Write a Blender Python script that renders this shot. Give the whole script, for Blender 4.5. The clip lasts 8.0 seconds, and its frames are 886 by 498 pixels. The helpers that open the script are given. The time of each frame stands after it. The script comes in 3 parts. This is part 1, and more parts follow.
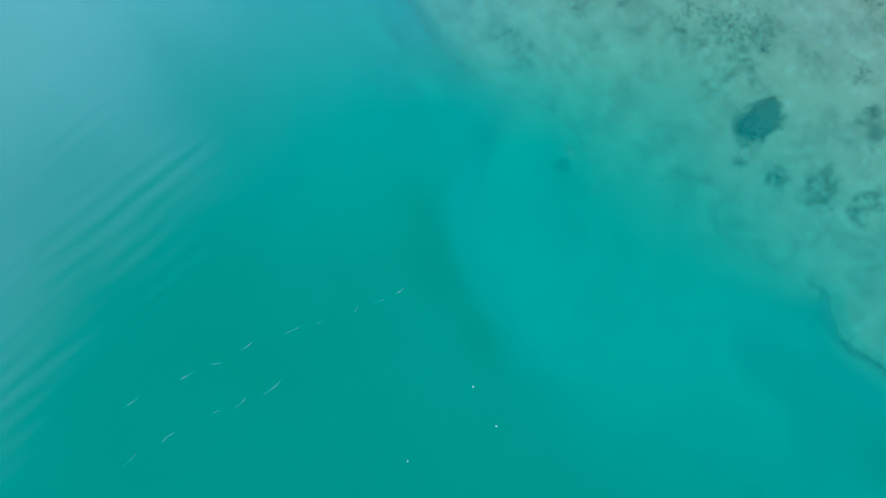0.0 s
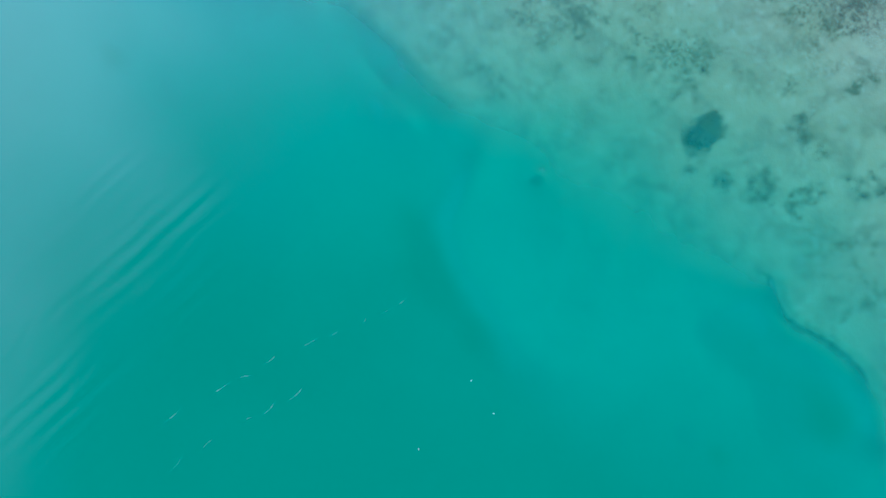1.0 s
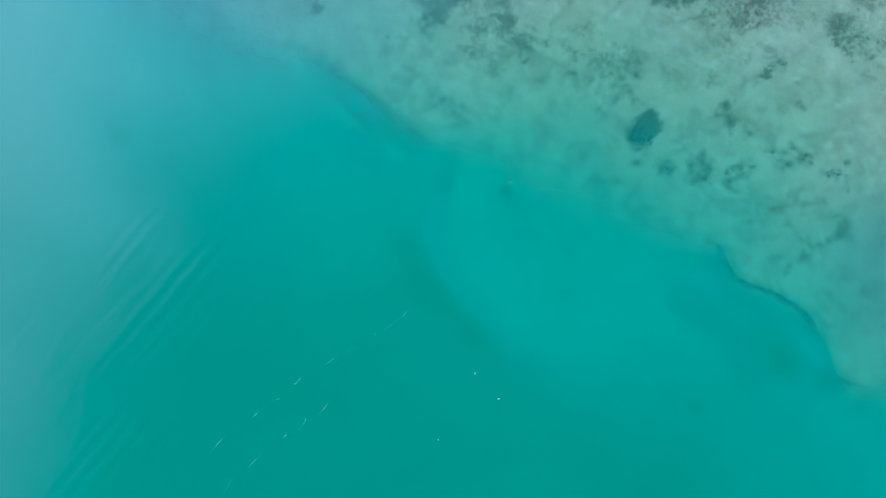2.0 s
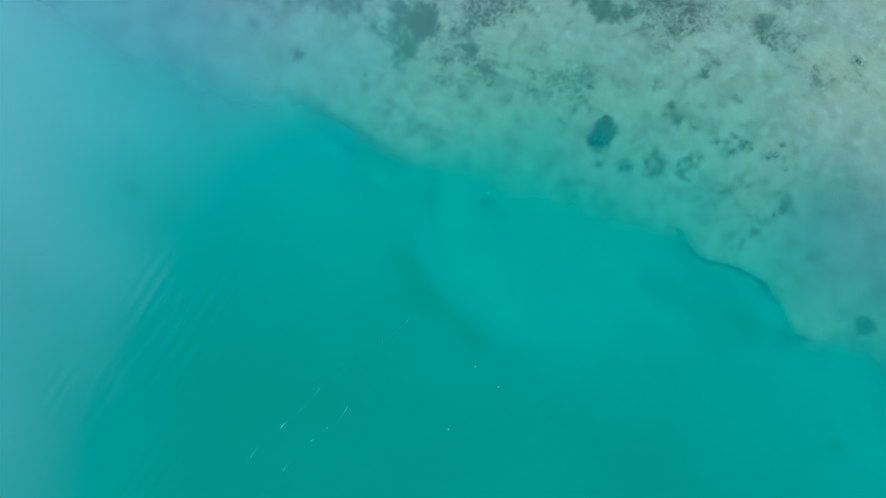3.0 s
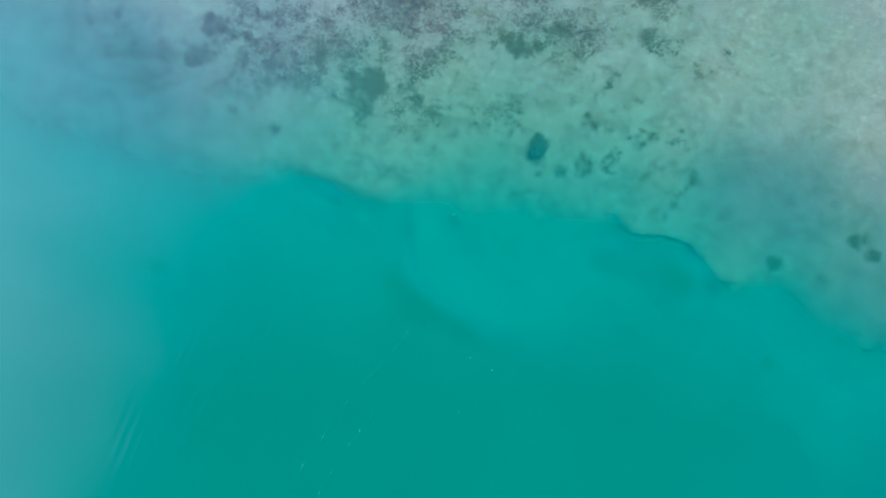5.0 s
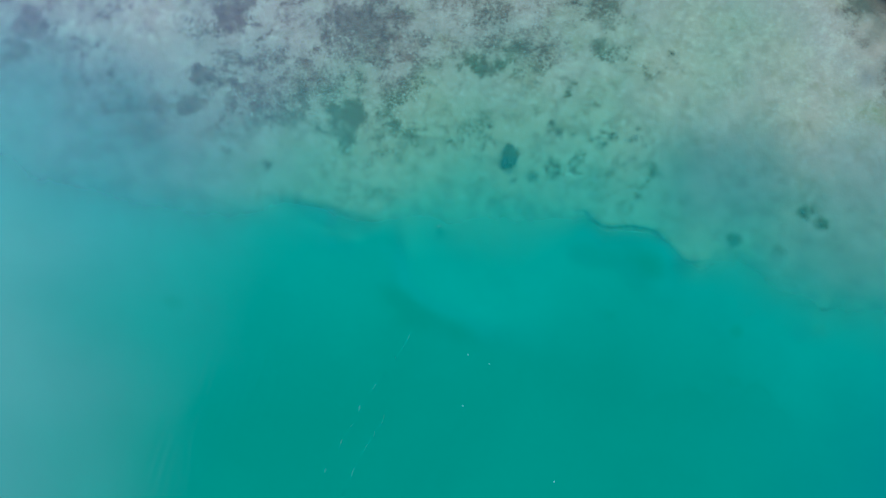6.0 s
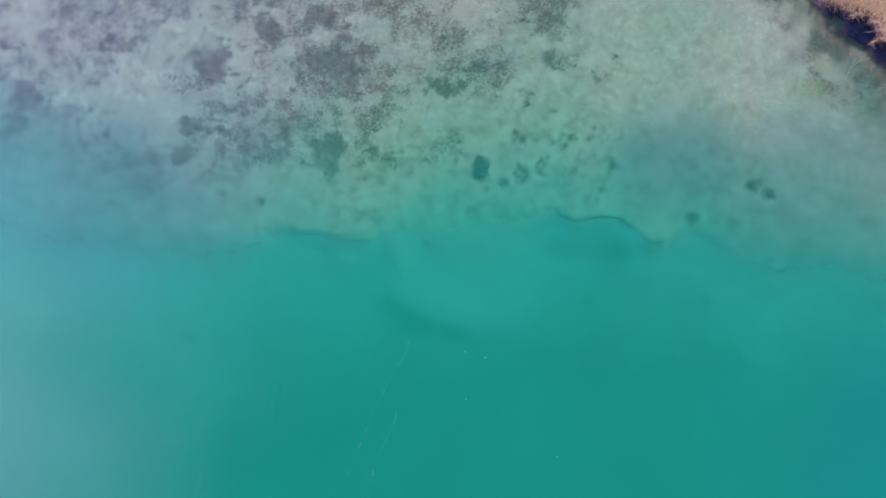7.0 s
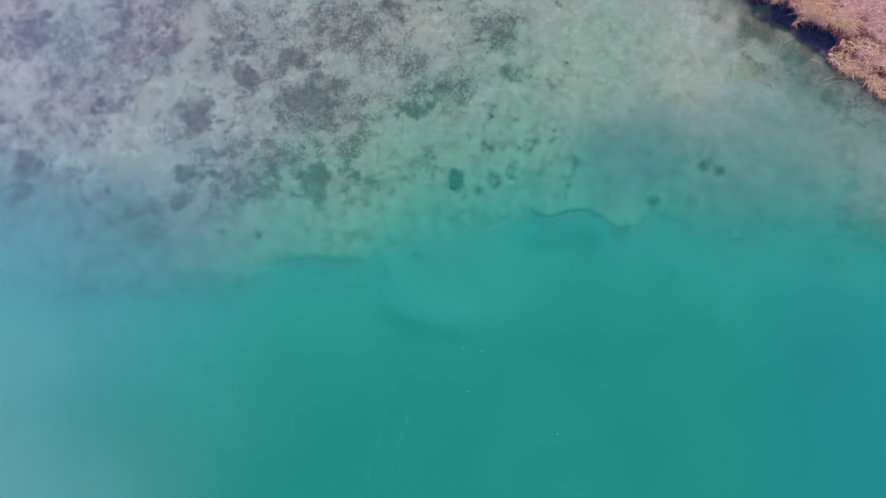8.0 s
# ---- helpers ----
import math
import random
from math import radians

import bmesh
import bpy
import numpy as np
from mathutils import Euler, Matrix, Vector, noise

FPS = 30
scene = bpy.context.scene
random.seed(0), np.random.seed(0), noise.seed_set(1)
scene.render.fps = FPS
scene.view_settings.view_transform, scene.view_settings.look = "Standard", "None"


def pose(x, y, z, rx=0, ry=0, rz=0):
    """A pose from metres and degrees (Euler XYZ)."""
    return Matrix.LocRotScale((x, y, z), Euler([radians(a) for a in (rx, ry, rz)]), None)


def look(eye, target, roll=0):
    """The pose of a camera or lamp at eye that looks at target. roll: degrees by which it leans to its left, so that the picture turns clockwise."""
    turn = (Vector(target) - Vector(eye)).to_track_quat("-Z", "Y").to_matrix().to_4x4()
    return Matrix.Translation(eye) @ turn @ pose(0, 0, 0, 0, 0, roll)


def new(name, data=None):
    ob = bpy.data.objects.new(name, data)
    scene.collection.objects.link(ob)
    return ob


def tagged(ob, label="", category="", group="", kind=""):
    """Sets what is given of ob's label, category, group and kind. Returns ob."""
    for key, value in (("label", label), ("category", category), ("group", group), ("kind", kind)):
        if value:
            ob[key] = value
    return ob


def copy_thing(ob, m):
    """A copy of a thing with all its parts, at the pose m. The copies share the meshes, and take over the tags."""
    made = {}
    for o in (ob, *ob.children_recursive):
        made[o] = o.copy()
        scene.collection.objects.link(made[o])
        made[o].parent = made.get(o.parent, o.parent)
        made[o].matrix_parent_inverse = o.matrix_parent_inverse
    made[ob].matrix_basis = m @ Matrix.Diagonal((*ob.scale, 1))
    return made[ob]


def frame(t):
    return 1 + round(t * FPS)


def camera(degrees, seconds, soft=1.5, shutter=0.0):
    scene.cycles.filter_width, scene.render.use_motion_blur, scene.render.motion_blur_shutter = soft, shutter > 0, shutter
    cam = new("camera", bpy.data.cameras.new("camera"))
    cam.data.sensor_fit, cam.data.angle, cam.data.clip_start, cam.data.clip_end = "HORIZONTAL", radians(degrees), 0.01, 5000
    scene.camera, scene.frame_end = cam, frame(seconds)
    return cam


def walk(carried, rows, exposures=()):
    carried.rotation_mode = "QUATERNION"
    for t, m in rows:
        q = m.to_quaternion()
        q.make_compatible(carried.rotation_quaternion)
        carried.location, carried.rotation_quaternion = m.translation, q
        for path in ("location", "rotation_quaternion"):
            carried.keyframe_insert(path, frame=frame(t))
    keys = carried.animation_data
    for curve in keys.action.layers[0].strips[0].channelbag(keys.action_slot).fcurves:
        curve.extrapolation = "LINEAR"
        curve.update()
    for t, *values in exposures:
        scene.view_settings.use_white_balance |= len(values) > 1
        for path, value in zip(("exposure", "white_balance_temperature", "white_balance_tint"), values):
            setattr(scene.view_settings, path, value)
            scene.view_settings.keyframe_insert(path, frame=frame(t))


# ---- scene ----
cam = camera(66.0, 8.0, soft=1.4)
PATH = [
    (0.0, pose(-3.726, 0.693, 22.769, 7.104, 4.917, 50.514)),
    (0.5, pose(-3.633, 0.808, 24.408, 7.064, 4.911, 48.473)),
    (1.0, pose(-3.425, 0.913, 26.130, 7.183, 4.983, 46.609)),
    (1.5, pose(-3.287, 0.933, 27.987, 7.115, 4.956, 42.306)),
    (3.0, pose(-2.732, 0.795, 33.331, 7.219, 4.830, 32.040)),
    (3.5, pose(-2.471, 0.805, 35.067, 7.217, 4.886, 29.291)),
    (4.0, pose(-2.264, 0.826, 36.789, 7.186, 4.864, 26.407)),
    (4.5, pose(-2.174, 0.811, 38.563, 7.056, 4.664, 23.666)),
    (6.0, pose(-1.429, 0.564, 44.084, 7.183, 4.645, 14.855)),
    (6.5, pose(-1.031, 0.538, 46.065, 7.122, 4.786, 11.364)),
    (7.0, pose(-0.664, 0.422, 48.181, 7.086, 4.858, 7.779)),
    (7.5, pose(-0.317, 0.253, 50.256, 7.092, 4.907, 4.205)),
    (8.0, pose(0.000, 0.000, 52.370, 7.115, 4.945, 0.616)),
]
walk(cam, PATH, [(0.0, -0.28, 5560, 6), (4.5, -0.31, 5460, 1), (6.0, -0.35, 5750, 6), (7.0, -0.37, 6170, 18), (8.0, -0.40, 6350, 25)])

# ---- light ----
SUN_TO = Vector((0.44, 0.52, 0.62)).normalized()
sun = new("sun", bpy.data.lights.new("sun", "SUN"))
sun.data.energy, sun.data.angle, sun.data.color = 5.0, radians(0.6), (1.0, 0.94, 0.85)
sun.matrix_world = look(SUN_TO * 400, (0, 0, 0))

world = bpy.data.worlds.new("sky")
scene.world = world
world.use_nodes = True


class Nodes:
    """Short calls for building a node tree."""

    def __init__(self, tree):
        self.tree = tree

    def put(self, kind, **sets):
        n = self.tree.nodes.new(kind)
        for key, value in sets.items():
            if key == "operation":
                n.operation = value
            elif key == "blend":
                n.data_type, n.blend_type = "RGBA", value
            elif key == "name":
                n.attribute_name = value
        return n

    def feed(self, socket, value):
        if isinstance(value, bpy.types.NodeSocket):
            self.tree.links.new(value, socket)
        elif value is not None:
            socket.default_value = value

    def math(self, op, a, b=None, c=None, clamp=False):
        n = self.put("ShaderNodeMath", operation=op)
        n.use_clamp = clamp
        for s, v in zip(n.inputs, (a, b, c)):
            self.feed(s, v)
        return n.outputs[0]

    def mix(self, fac, a, b, blend="MIX"):
        n = self.put("ShaderNodeMix", blend=blend)
        self.feed(n.inputs[0], fac)
        for s, v in ((n.inputs[6], a), (n.inputs[7], b)):
            self.feed(s, (*v, 1.0) if isinstance(v, tuple) else v)
        return n.outputs[2]

    def noise(self, co, scale, detail=3.0, rough=0.55, warp=0.0):
        n = self.put("ShaderNodeTexNoise")
        self.feed(n.inputs["Vector"], co)
        for key, v in (("Scale", scale), ("Detail", detail), ("Roughness", rough), ("Distortion", warp)):
            n.inputs[key].default_value = v
        return n.outputs["Fac"]

    def ramp(self, value, lo, hi, a=0.0, b=1.0):
        n = self.put("ShaderNodeMapRange")
        n.interpolation_type = "SMOOTHSTEP"
        for s, v in zip(n.inputs, (value, lo, hi, a, b)):
            self.feed(s, v)
        return n.outputs[0]

    def move(self, co, scale=(1, 1, 1), turn=0.0):
        n = self.put("ShaderNodeMapping")
        self.feed(n.inputs["Vector"], co)
        n.inputs["Scale"].default_value = scale
        n.inputs["Rotation"].default_value = (0, 0, turn)
        return n.outputs[0]


# clear sky with an added bank of thin bright cloud, away from the sun
w = Nodes(world.node_tree)
sky = w.put("ShaderNodeTexSky")
sky.sky_type, sky.sun_disc = "NISHITA", False
sky.sun_elevation, sky.sun_rotation = math.asin(SUN_TO.z), math.atan2(SUN_TO.x, SUN_TO.y)
sky.air_density, sky.dust_density = 1.1, 0.6
direction = w.put("ShaderNodeTexCoord").outputs["Generated"]


def towards(x, y, z):
    n = w.put("ShaderNodeVectorMath", operation="DOT_PRODUCT")
    w.feed(n.inputs[0], direction)
    n.inputs[1].default_value = Vector((x, y, z)).normalized()
    return n.outputs["Value"]


# unseen haze and cloud lobes, aimed so the water mirrors a pale glare
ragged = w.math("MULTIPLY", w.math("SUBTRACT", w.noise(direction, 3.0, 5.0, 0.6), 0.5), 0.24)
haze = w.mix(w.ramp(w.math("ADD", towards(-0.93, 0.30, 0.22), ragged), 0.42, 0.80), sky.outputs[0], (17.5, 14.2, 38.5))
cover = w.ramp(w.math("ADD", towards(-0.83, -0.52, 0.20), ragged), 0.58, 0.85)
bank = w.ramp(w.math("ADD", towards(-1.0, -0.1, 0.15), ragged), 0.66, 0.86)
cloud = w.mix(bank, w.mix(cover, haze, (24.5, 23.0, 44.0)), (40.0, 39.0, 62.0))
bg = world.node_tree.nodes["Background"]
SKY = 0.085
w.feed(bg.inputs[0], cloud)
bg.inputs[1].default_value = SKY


# ---- materials ----
def material(name):
    m = bpy.data.materials.new(name)
    m.use_nodes = True
    n = Nodes(m.node_tree)
    return m, n, m.node_tree.nodes["Principled BSDF"]


def place_of(n):
    return n.put("ShaderNodeNewGeometry").outputs["Position"]


def mat_ground():
    """Pale marl under the water with algae film; matted dry litter on the bank."""
    m, n, p = material("lake_floor_and_bank")
    co = place_of(n)
    big, mid, fine = n.noise(co, 0.12, 4), n.noise(co, 0.7, 6, 0.65), n.noise(co, 4.5, 5, 0.7)
    tiny = n.noise(co, 14.0, 3, 0.7)
    sand = n.mix(n.ramp(big, 0.35, 0.65), (0.48, 0.385, 0.35), (0.47, 0.39, 0.375))
    sand = n.mix(n.ramp(mid, 0.48, 0.68, 0, 0.8), sand, (0.60, 0.54, 0.50))
    sand = n.mix(n.ramp(n.noise(co, 0.45, 6, 0.7, 0.5), 0.50, 0.66, 0, 0.55), sand, (0.34, 0.28, 0.19))
    sand = n.mix(n.ramp(fine, 0.52, 0.72, 0, 0.55), sand, (0.30, 0.28, 0.21))
    sand = n.mix(n.ramp(tiny, 0.5, 0.72, 0, 0.5), sand, (0.22, 0.19, 0.15))
    olive = n.put("ShaderNodeAttribute", name="olive").outputs["Fac"]
    sand = n.mix(olive, sand, n.mix(n.ramp(n.noise(co, 0.9, 6, 0.65, 0.4), 0.42, 0.66), (0.45, 0.43, 0.30), (0.26, 0.24, 0.16)))
    growth = n.put("ShaderNodeAttribute", name="growth").outputs["Fac"]
    swell = n.math("MULTIPLY", n.math("SUBTRACT", n.noise(co, 0.9, 8, 0.74, 0.4), 0.5), 3.0)
    grain = n.math("MULTIPLY", n.math("SUBTRACT", n.noise(co, 5.0, 5, 0.8), 0.5), 2.6)
    film = n.ramp(n.math("ADD", growth, n.math("ADD", swell, grain)), 0.20, 0.98, 0.0, 0.78)
    film = n.math("MULTIPLY", film, n.ramp(growth, 0.0, 0.5))
    film = n.math("ADD", film, n.math("MULTIPLY", n.ramp(growth, 0.05, 0.9), 0.26))
    sand = n.mix(n.ramp(n.noise(co, 2.2, 7, 0.78), 0.50, 0.68, 0.0, 0.36), sand, (0.70, 0.68, 0.65))
    weed = n.mix(n.ramp(n.noise(co, 1.7, 6, 0.75), 0.36, 0.64), (0.125, 0.078, 0.082), (0.245, 0.156, 0.150))
    silt = n.put("ShaderNodeAttribute", name="silt").outputs["Fac"]
    sand = n.mix(silt, sand, n.mix(n.ramp(n.noise(co, 0.5, 6, 0.7), 0.4, 0.62), (0.30, 0.27, 0.29), (0.21, 0.18, 0.20)))
    sand = n.mix(film, sand, n.mix(n.ramp(olive, 0.1, 0.5), weed, (0.135, 0.125, 0.085)))
    peat = n.put("ShaderNodeAttribute", name="peat").outputs["Fac"]
    sand = n.mix(n.math("MULTIPLY", peat, n.ramp(mid, 0.3, 0.6, 0.55, 1.0)), sand, n.mix(n.ramp(fine, 0.4, 0.65), (0.16, 0.125, 0.095), (0.095, 0.08, 0.07)))
    green = n.put("ShaderNodeAttribute", name="green").outputs["Fac"]
    sand = n.mix(n.math("MULTIPLY", green, n.ramp(fine, 0.35, 0.65, 0.4, 1.0)), sand, (0.24, 0.25, 0.10))
    litter = n.mix(n.ramp(mid, 0.35, 0.7), (0.31, 0.18, 0.13), (0.48, 0.30, 0.215))
    litter = n.mix(n.ramp(fine, 0.45, 0.75), litter, (0.12, 0.075, 0.055))
    # shade between the reed strands, put into the litter's colour
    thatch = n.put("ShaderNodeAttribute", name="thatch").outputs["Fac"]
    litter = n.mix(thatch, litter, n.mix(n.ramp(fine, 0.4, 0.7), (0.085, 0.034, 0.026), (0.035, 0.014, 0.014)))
    land = n.put("ShaderNodeAttribute", name="land").outputs["Fac"]
    # near-black navy wet ground: the bank's shadow is put into this colour
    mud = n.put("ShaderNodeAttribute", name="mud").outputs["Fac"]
    shaded_soil = n.mix(n.ramp(fine, 0.4, 0.7), (0.002, 0.005, 0.018), (0.008, 0.014, 0.040))
    n.feed(p.inputs["Base Color"], n.mix(mud, n.mix(land, sand, litter), shaded_soil))
    p.inputs["Roughness"].default_value = 0.95
    p.inputs["Specular IOR Level"].default_value = 0.15
    bump = n.put("ShaderNodeBump")
    bump.inputs["Strength"].default_value, bump.inputs["Distance"].default_value = 0.5, 0.08
    n.feed(bump.inputs["Height"], n.math("ADD", mid, n.math("MULTIPLY", fine, 0.4)))
    n.feed(p.inputs["Normal"], bump.outputs[0])
    return m


def mat_water():
    """Milky turquoise lake water: the deeper, the more its own colour; a rippled sky gloss on top."""
    m, n, p = material("lake_water")
    m.node_tree.nodes.remove(p)
    out = m.node_tree.nodes["Material Output"]
    co = place_of(n)
    depth = n.put("ShaderNodeAttribute", name="depth").outputs["Fac"]
    murk = n.math("MULTIPLY", depth, n.ramp(n.noise(co, 0.16, 4, 0.6, 0.6), 0.3, 0.7, -0.42, -0.54))
    clear = n.math("EXPONENT", murk)
    body = n.put("ShaderNodeBsdfDiffuse")
    east = n.put("ShaderNodeSeparateXYZ")
    n.feed(east.inputs[0], co)
    # bluer to the east: reflected blue sky put into the deep water's colour
    tone = n.mix(n.ramp(n.math("ADD", depth, n.math("MULTIPLY", n.noise(co, 0.07, 5, 0.6), 3.0)), 4.0, 10.0), (0.012, 0.260, 0.169), n.mix(n.ramp(n.math("ADD", east.outputs[0], n.math("MULTIPLY", n.noise(co, 0.06, 3), 12.0)), 15.0, 40.0), (0.004, 0.201, 0.117), (0.004, 0.187, 0.140)))
    cloudy = n.ramp(n.noise(co, 0.10, 5, 0.55, 0.4), 0.34, 0.66, 0.965, 1.02)
    grey = n.put("ShaderNodeCombineColor")
    for socket in grey.inputs:
        n.feed(socket, cloudy)
    n.feed(body.inputs["Color"], n.mix(1.0, tone, grey.outputs[0], "MULTIPLY"))
    see = n.put("ShaderNodeBsdfTransparent")
    rgb = n.put("ShaderNodeCombineColor")
    for s, rate in zip(rgb.inputs, (-0.90, -0.02, -0.06)):
        n.feed(s, n.math("EXPONENT", n.math("MULTIPLY", depth, rate)))
    n.feed(see.inputs["Color"], rgb.outputs[0])
    column = n.put("ShaderNodeMixShader")
    n.feed(column.inputs[0], clear)
    n.feed(column.inputs[1], body.outputs[0])
    n.feed(column.inputs[2], see.outputs[0])
    # wind ripples: short trains of crests, and a finer chop
    def train(length, turn, bend, seed):
        flow = n.put("ShaderNodeSeparateXYZ")
        n.feed(flow.inputs[0], n.move(co, (1, 1, 1), turn))
        phase = n.math("ADD", n.math("MULTIPLY", flow.outputs[0], 6.2832 / length), n.math("MULTIPLY", n.noise(co, 0.22, 3, 0.5), bend))
        strength = n.ramp(n.noise(n.move(co, (0.30 + seed, 0.16, 1), turn), 1.0, 2, 0.5), 0.42, 0.68)
        return n.math("MULTIPLY", n.math("SINE", phase), strength)
    far = n.put("ShaderNodeVectorMath", operation="DISTANCE")
    n.feed(far.inputs[0], co)
    far.inputs[1].default_value = (-15.5, -9.5, 0.0)
    patches = n.ramp(far.outputs["Value"], 3.5, 9.5, 1.0, 0.05)
    waves = n.math("ADD", n.math("MULTIPLY", train(0.70, radians(2), 7.0, 0.0), 0.045), n.math("MULTIPLY", train(0.31, radians(62), 14.0, 0.11), 0.014))
    waves = n.math("ADD", waves, n.math("MULTIPLY", n.noise(n.move(co, (0.6, 0.22, 1), radians(4)), 1.0, 2, 0.5, 0.6), 0.30))
    height = n.math("ADD", n.math("MULTIPLY", waves, patches), n.math("ADD", n.math("MULTIPLY", n.noise(co, 3.0, 2), 0.03), n.math("MULTIPLY", n.noise(n.move(co, (0.8, 0.4, 1), radians(20)), 0.8, 4, 0.55, 0.8), 0.10)))
    bump = n.put("ShaderNodeBump")
    bump.inputs["Strength"].default_value, bump.inputs["Distance"].default_value = 1.0, 0.040
    n.feed(bump.inputs["Height"], height)
    gloss = n.put("ShaderNodeBsdfGlossy")
    gloss.inputs["Roughness"].default_value = 0.08
    n.feed(gloss.inputs["Normal"], bump.outputs[0])
    fres = n.put("ShaderNodeFresnel")
    fres.inputs["IOR"].default_value = 1.60
    n.feed(fres.inputs["Normal"], bump.outputs[0])
    top = n.put("ShaderNodeMixShader")
    n.feed(top.inputs[0], fres.outputs[0])
    n.feed(top.inputs[1], column.outputs[0])
    n.feed(top.inputs[2], gloss.outputs[0])
    n.feed(out.inputs["Surface"], top.outputs[0])
    return m


def mat_plant(name, a, b, rough=0.8):
    """Leaves and stems that vary from strand to strand."""
    m, n, p = material(name)
    isl = n.put("ShaderNodeNewGeometry").outputs["Random Per Island"]
    co = place_of(n)
    c = n.mix(isl, a, b)
    c = n.mix(n.ramp(n.noise(co, 6.0, 4), 0.4, 0.75, 0, 0.35), c, tuple(v * 0.55 for v in a))
    n.feed(p.inputs["Base Color"], c)
    p.inputs["Roughness"].default_value = rough
    return m


GROUND, WATER = mat_ground(), mat_water()
MEADOW = mat_plant("purple_brown_waterweed", (0.13, 0.088, 0.082), (0.20, 0.14, 0.115))
DARKWEED = mat_plant("dark_green_waterweed", (0.05, 0.058, 0.066), (0.10, 0.108, 0.105))
OLIVE = mat_plant("olive_algae", (0.10, 0.09, 0.05), (0.19, 0.17, 0.10))
REED = mat_plant("dry_golden_reed", (0.15, 0.065, 0.028), (0.98, 0.70, 0.37))
STRAW = mat_plant("bleached_pinkish_straw", (0.24, 0.13, 0.095), (0.80, 0.54, 0.40))
PALE = mat_plant("sun_bleached_stem", (0.60, 0.52, 0.42), (0.75, 0.66, 0.54))
ROOT = mat_plant("shaded_root_mat", (0.05, 0.035, 0.03), (0.09, 0.06, 0.045))


def mat_foam():
    m, n, p = material("thin_foam")
    co = place_of(n)
    p.inputs["Base Color"].default_value = (0.62, 0.86, 0.84, 1)
    n.feed(p.inputs["Alpha"], n.ramp(n.noise(co, 3.0, 4, 0.7), 0.35, 0.70, 0.0, 0.16))
    p.inputs["Roughness"].default_value = 0.5
    return m


FOAM = mat_foam()


# ---- plan of the lake floor ----
def lattice(ix, iy, seed):
    h = (ix * 374761393 + iy * 668265263 + seed * 1442695041) & 0x7FFFFFFF
    h = ((h ^ (h >> 13)) * 1274126177) & 0x7FFFFFFF
    return ((h ^ (h >> 16)) & 0xFFFF) / 65535.0


def fbm(x, y, size, octaves=4, seed=1):
    """Smooth value noise from 0 to 1 over arrays; size: metres of the largest swell."""
    total, weight, amp = 0.0, 0.0, 1.0
    for k in range(octaves):
        u, v = x / size * 2 ** k + 37.2 * k, y / size * 2 ** k + 11.7 * k
        iu, iv = np.floor(u).astype(np.int64), np.floor(v).astype(np.int64)
        fu, fv = u - iu, v - iv
        fu, fv = fu * fu * (3 - 2 * fu), fv * fv * (3 - 2 * fv)
        s = seed + 17 * k
        a = lattice(iu, iv, s) * (1 - fu) + lattice(iu + 1, iv, s) * fu
        b = lattice(iu, iv + 1, s) * (1 - fu) + lattice(iu + 1, iv + 1, s) * fu
        total, weight, amp = total + amp * (a * (1 - fv) + b * fv), weight + amp, amp * 0.55
    return total / weight


def smooth(v, lo, hi):
    q = np.clip((v - lo) / (hi - lo), 0, 1)
    return q * q * (3 - 2 * q)


EDGE = [(-60, 6.0), (-41.3, 4.2), (-36.0, 3.4), (-31.0, 3.2), (-27.5, 3.4), (-24.7, 3.8), (-21.7, 4.4), (-20.3, 4.95), (-18.9, 5.75), (-17.2, 6.4), (-15.5, 6.3), (-14.1, 6.05), (-12.6, 6.05),
        (-11.5, 6.6), (-10.3, 7.2), (-8.3, 7.6), (-3.9, 8.0), (-0.8, 8.6), (1.3, 9.7), (2.0, 10.1), (2.35, 9.9), (2.75, 9.55), (3.5, 9.33), (4.2, 9.44), (5.0, 9.74), (6.0, 9.88), (6.9, 9.82),
        (7.4, 9.5), (7.65, 9.2), (8.15, 8.7), (8.75, 8.4), (9.4, 8.36), (9.95, 8.5), (10.6, 8.9), (11.8, 8.8), (14.3, 7.5), (17.6, 6.8), (20.9, 7.3), (28.5, 6.3), (60, 2.0)]
SHORE = [(-1500, 300), (-200, 90), (-60, 58), (0, 45), (12, 34), (17.7, 28.0), (19.2, 25.85), (21.6, 23.95), (23.0, 22.7), (24.2, 21.7), (25.4, 20.5), (27.7, 18.6), (31, 16.5),
         (60, 2), (200, -60), (1500, -500)]
EX, EY = np.array(EDGE).T
SX, SY = np.array(SHORE).T
PIT = (10.6, 14.0, 5.0, 3.6)
SEEN = 0.76  # water looks shallower than it is


def inland(x, y):
    """Metres past the waterline, positive on land."""
    wob = (fbm(x, y, 2.4, 4, 5) - 0.5) * 2.2
    return (y - np.interp(x, SX, SY)) * 0.72 + wob


# washed-out pockets in the bank: x, y, half length along the shore, half width
POCKETS = [(19.9, 25.75, 0.7, 0.5), (21.65, 24.75, 1.2, 1.0), (24.0, 23.0, 1.75, 0.8)]


def pocket(x, y):
    """1 on the bare, shadow-dark ground of the pockets, 0 on the grown bank."""
    deep = 0.0
    for cx, cy, rx, ry in POCKETS:
        u, v = (x - cx) * 0.81 - (y - cy) * 0.59, (x - cx) * 0.59 + (y - cy) * 0.81
        r = np.sqrt((u / rx) ** 2 + (v / ry) ** 2) + (fbm(x, y, 0.8, 3, 97) - 0.5) * 0.7
        deep = np.maximum(deep, 1 - smooth(r, 0.85, 1.1))
    return deep


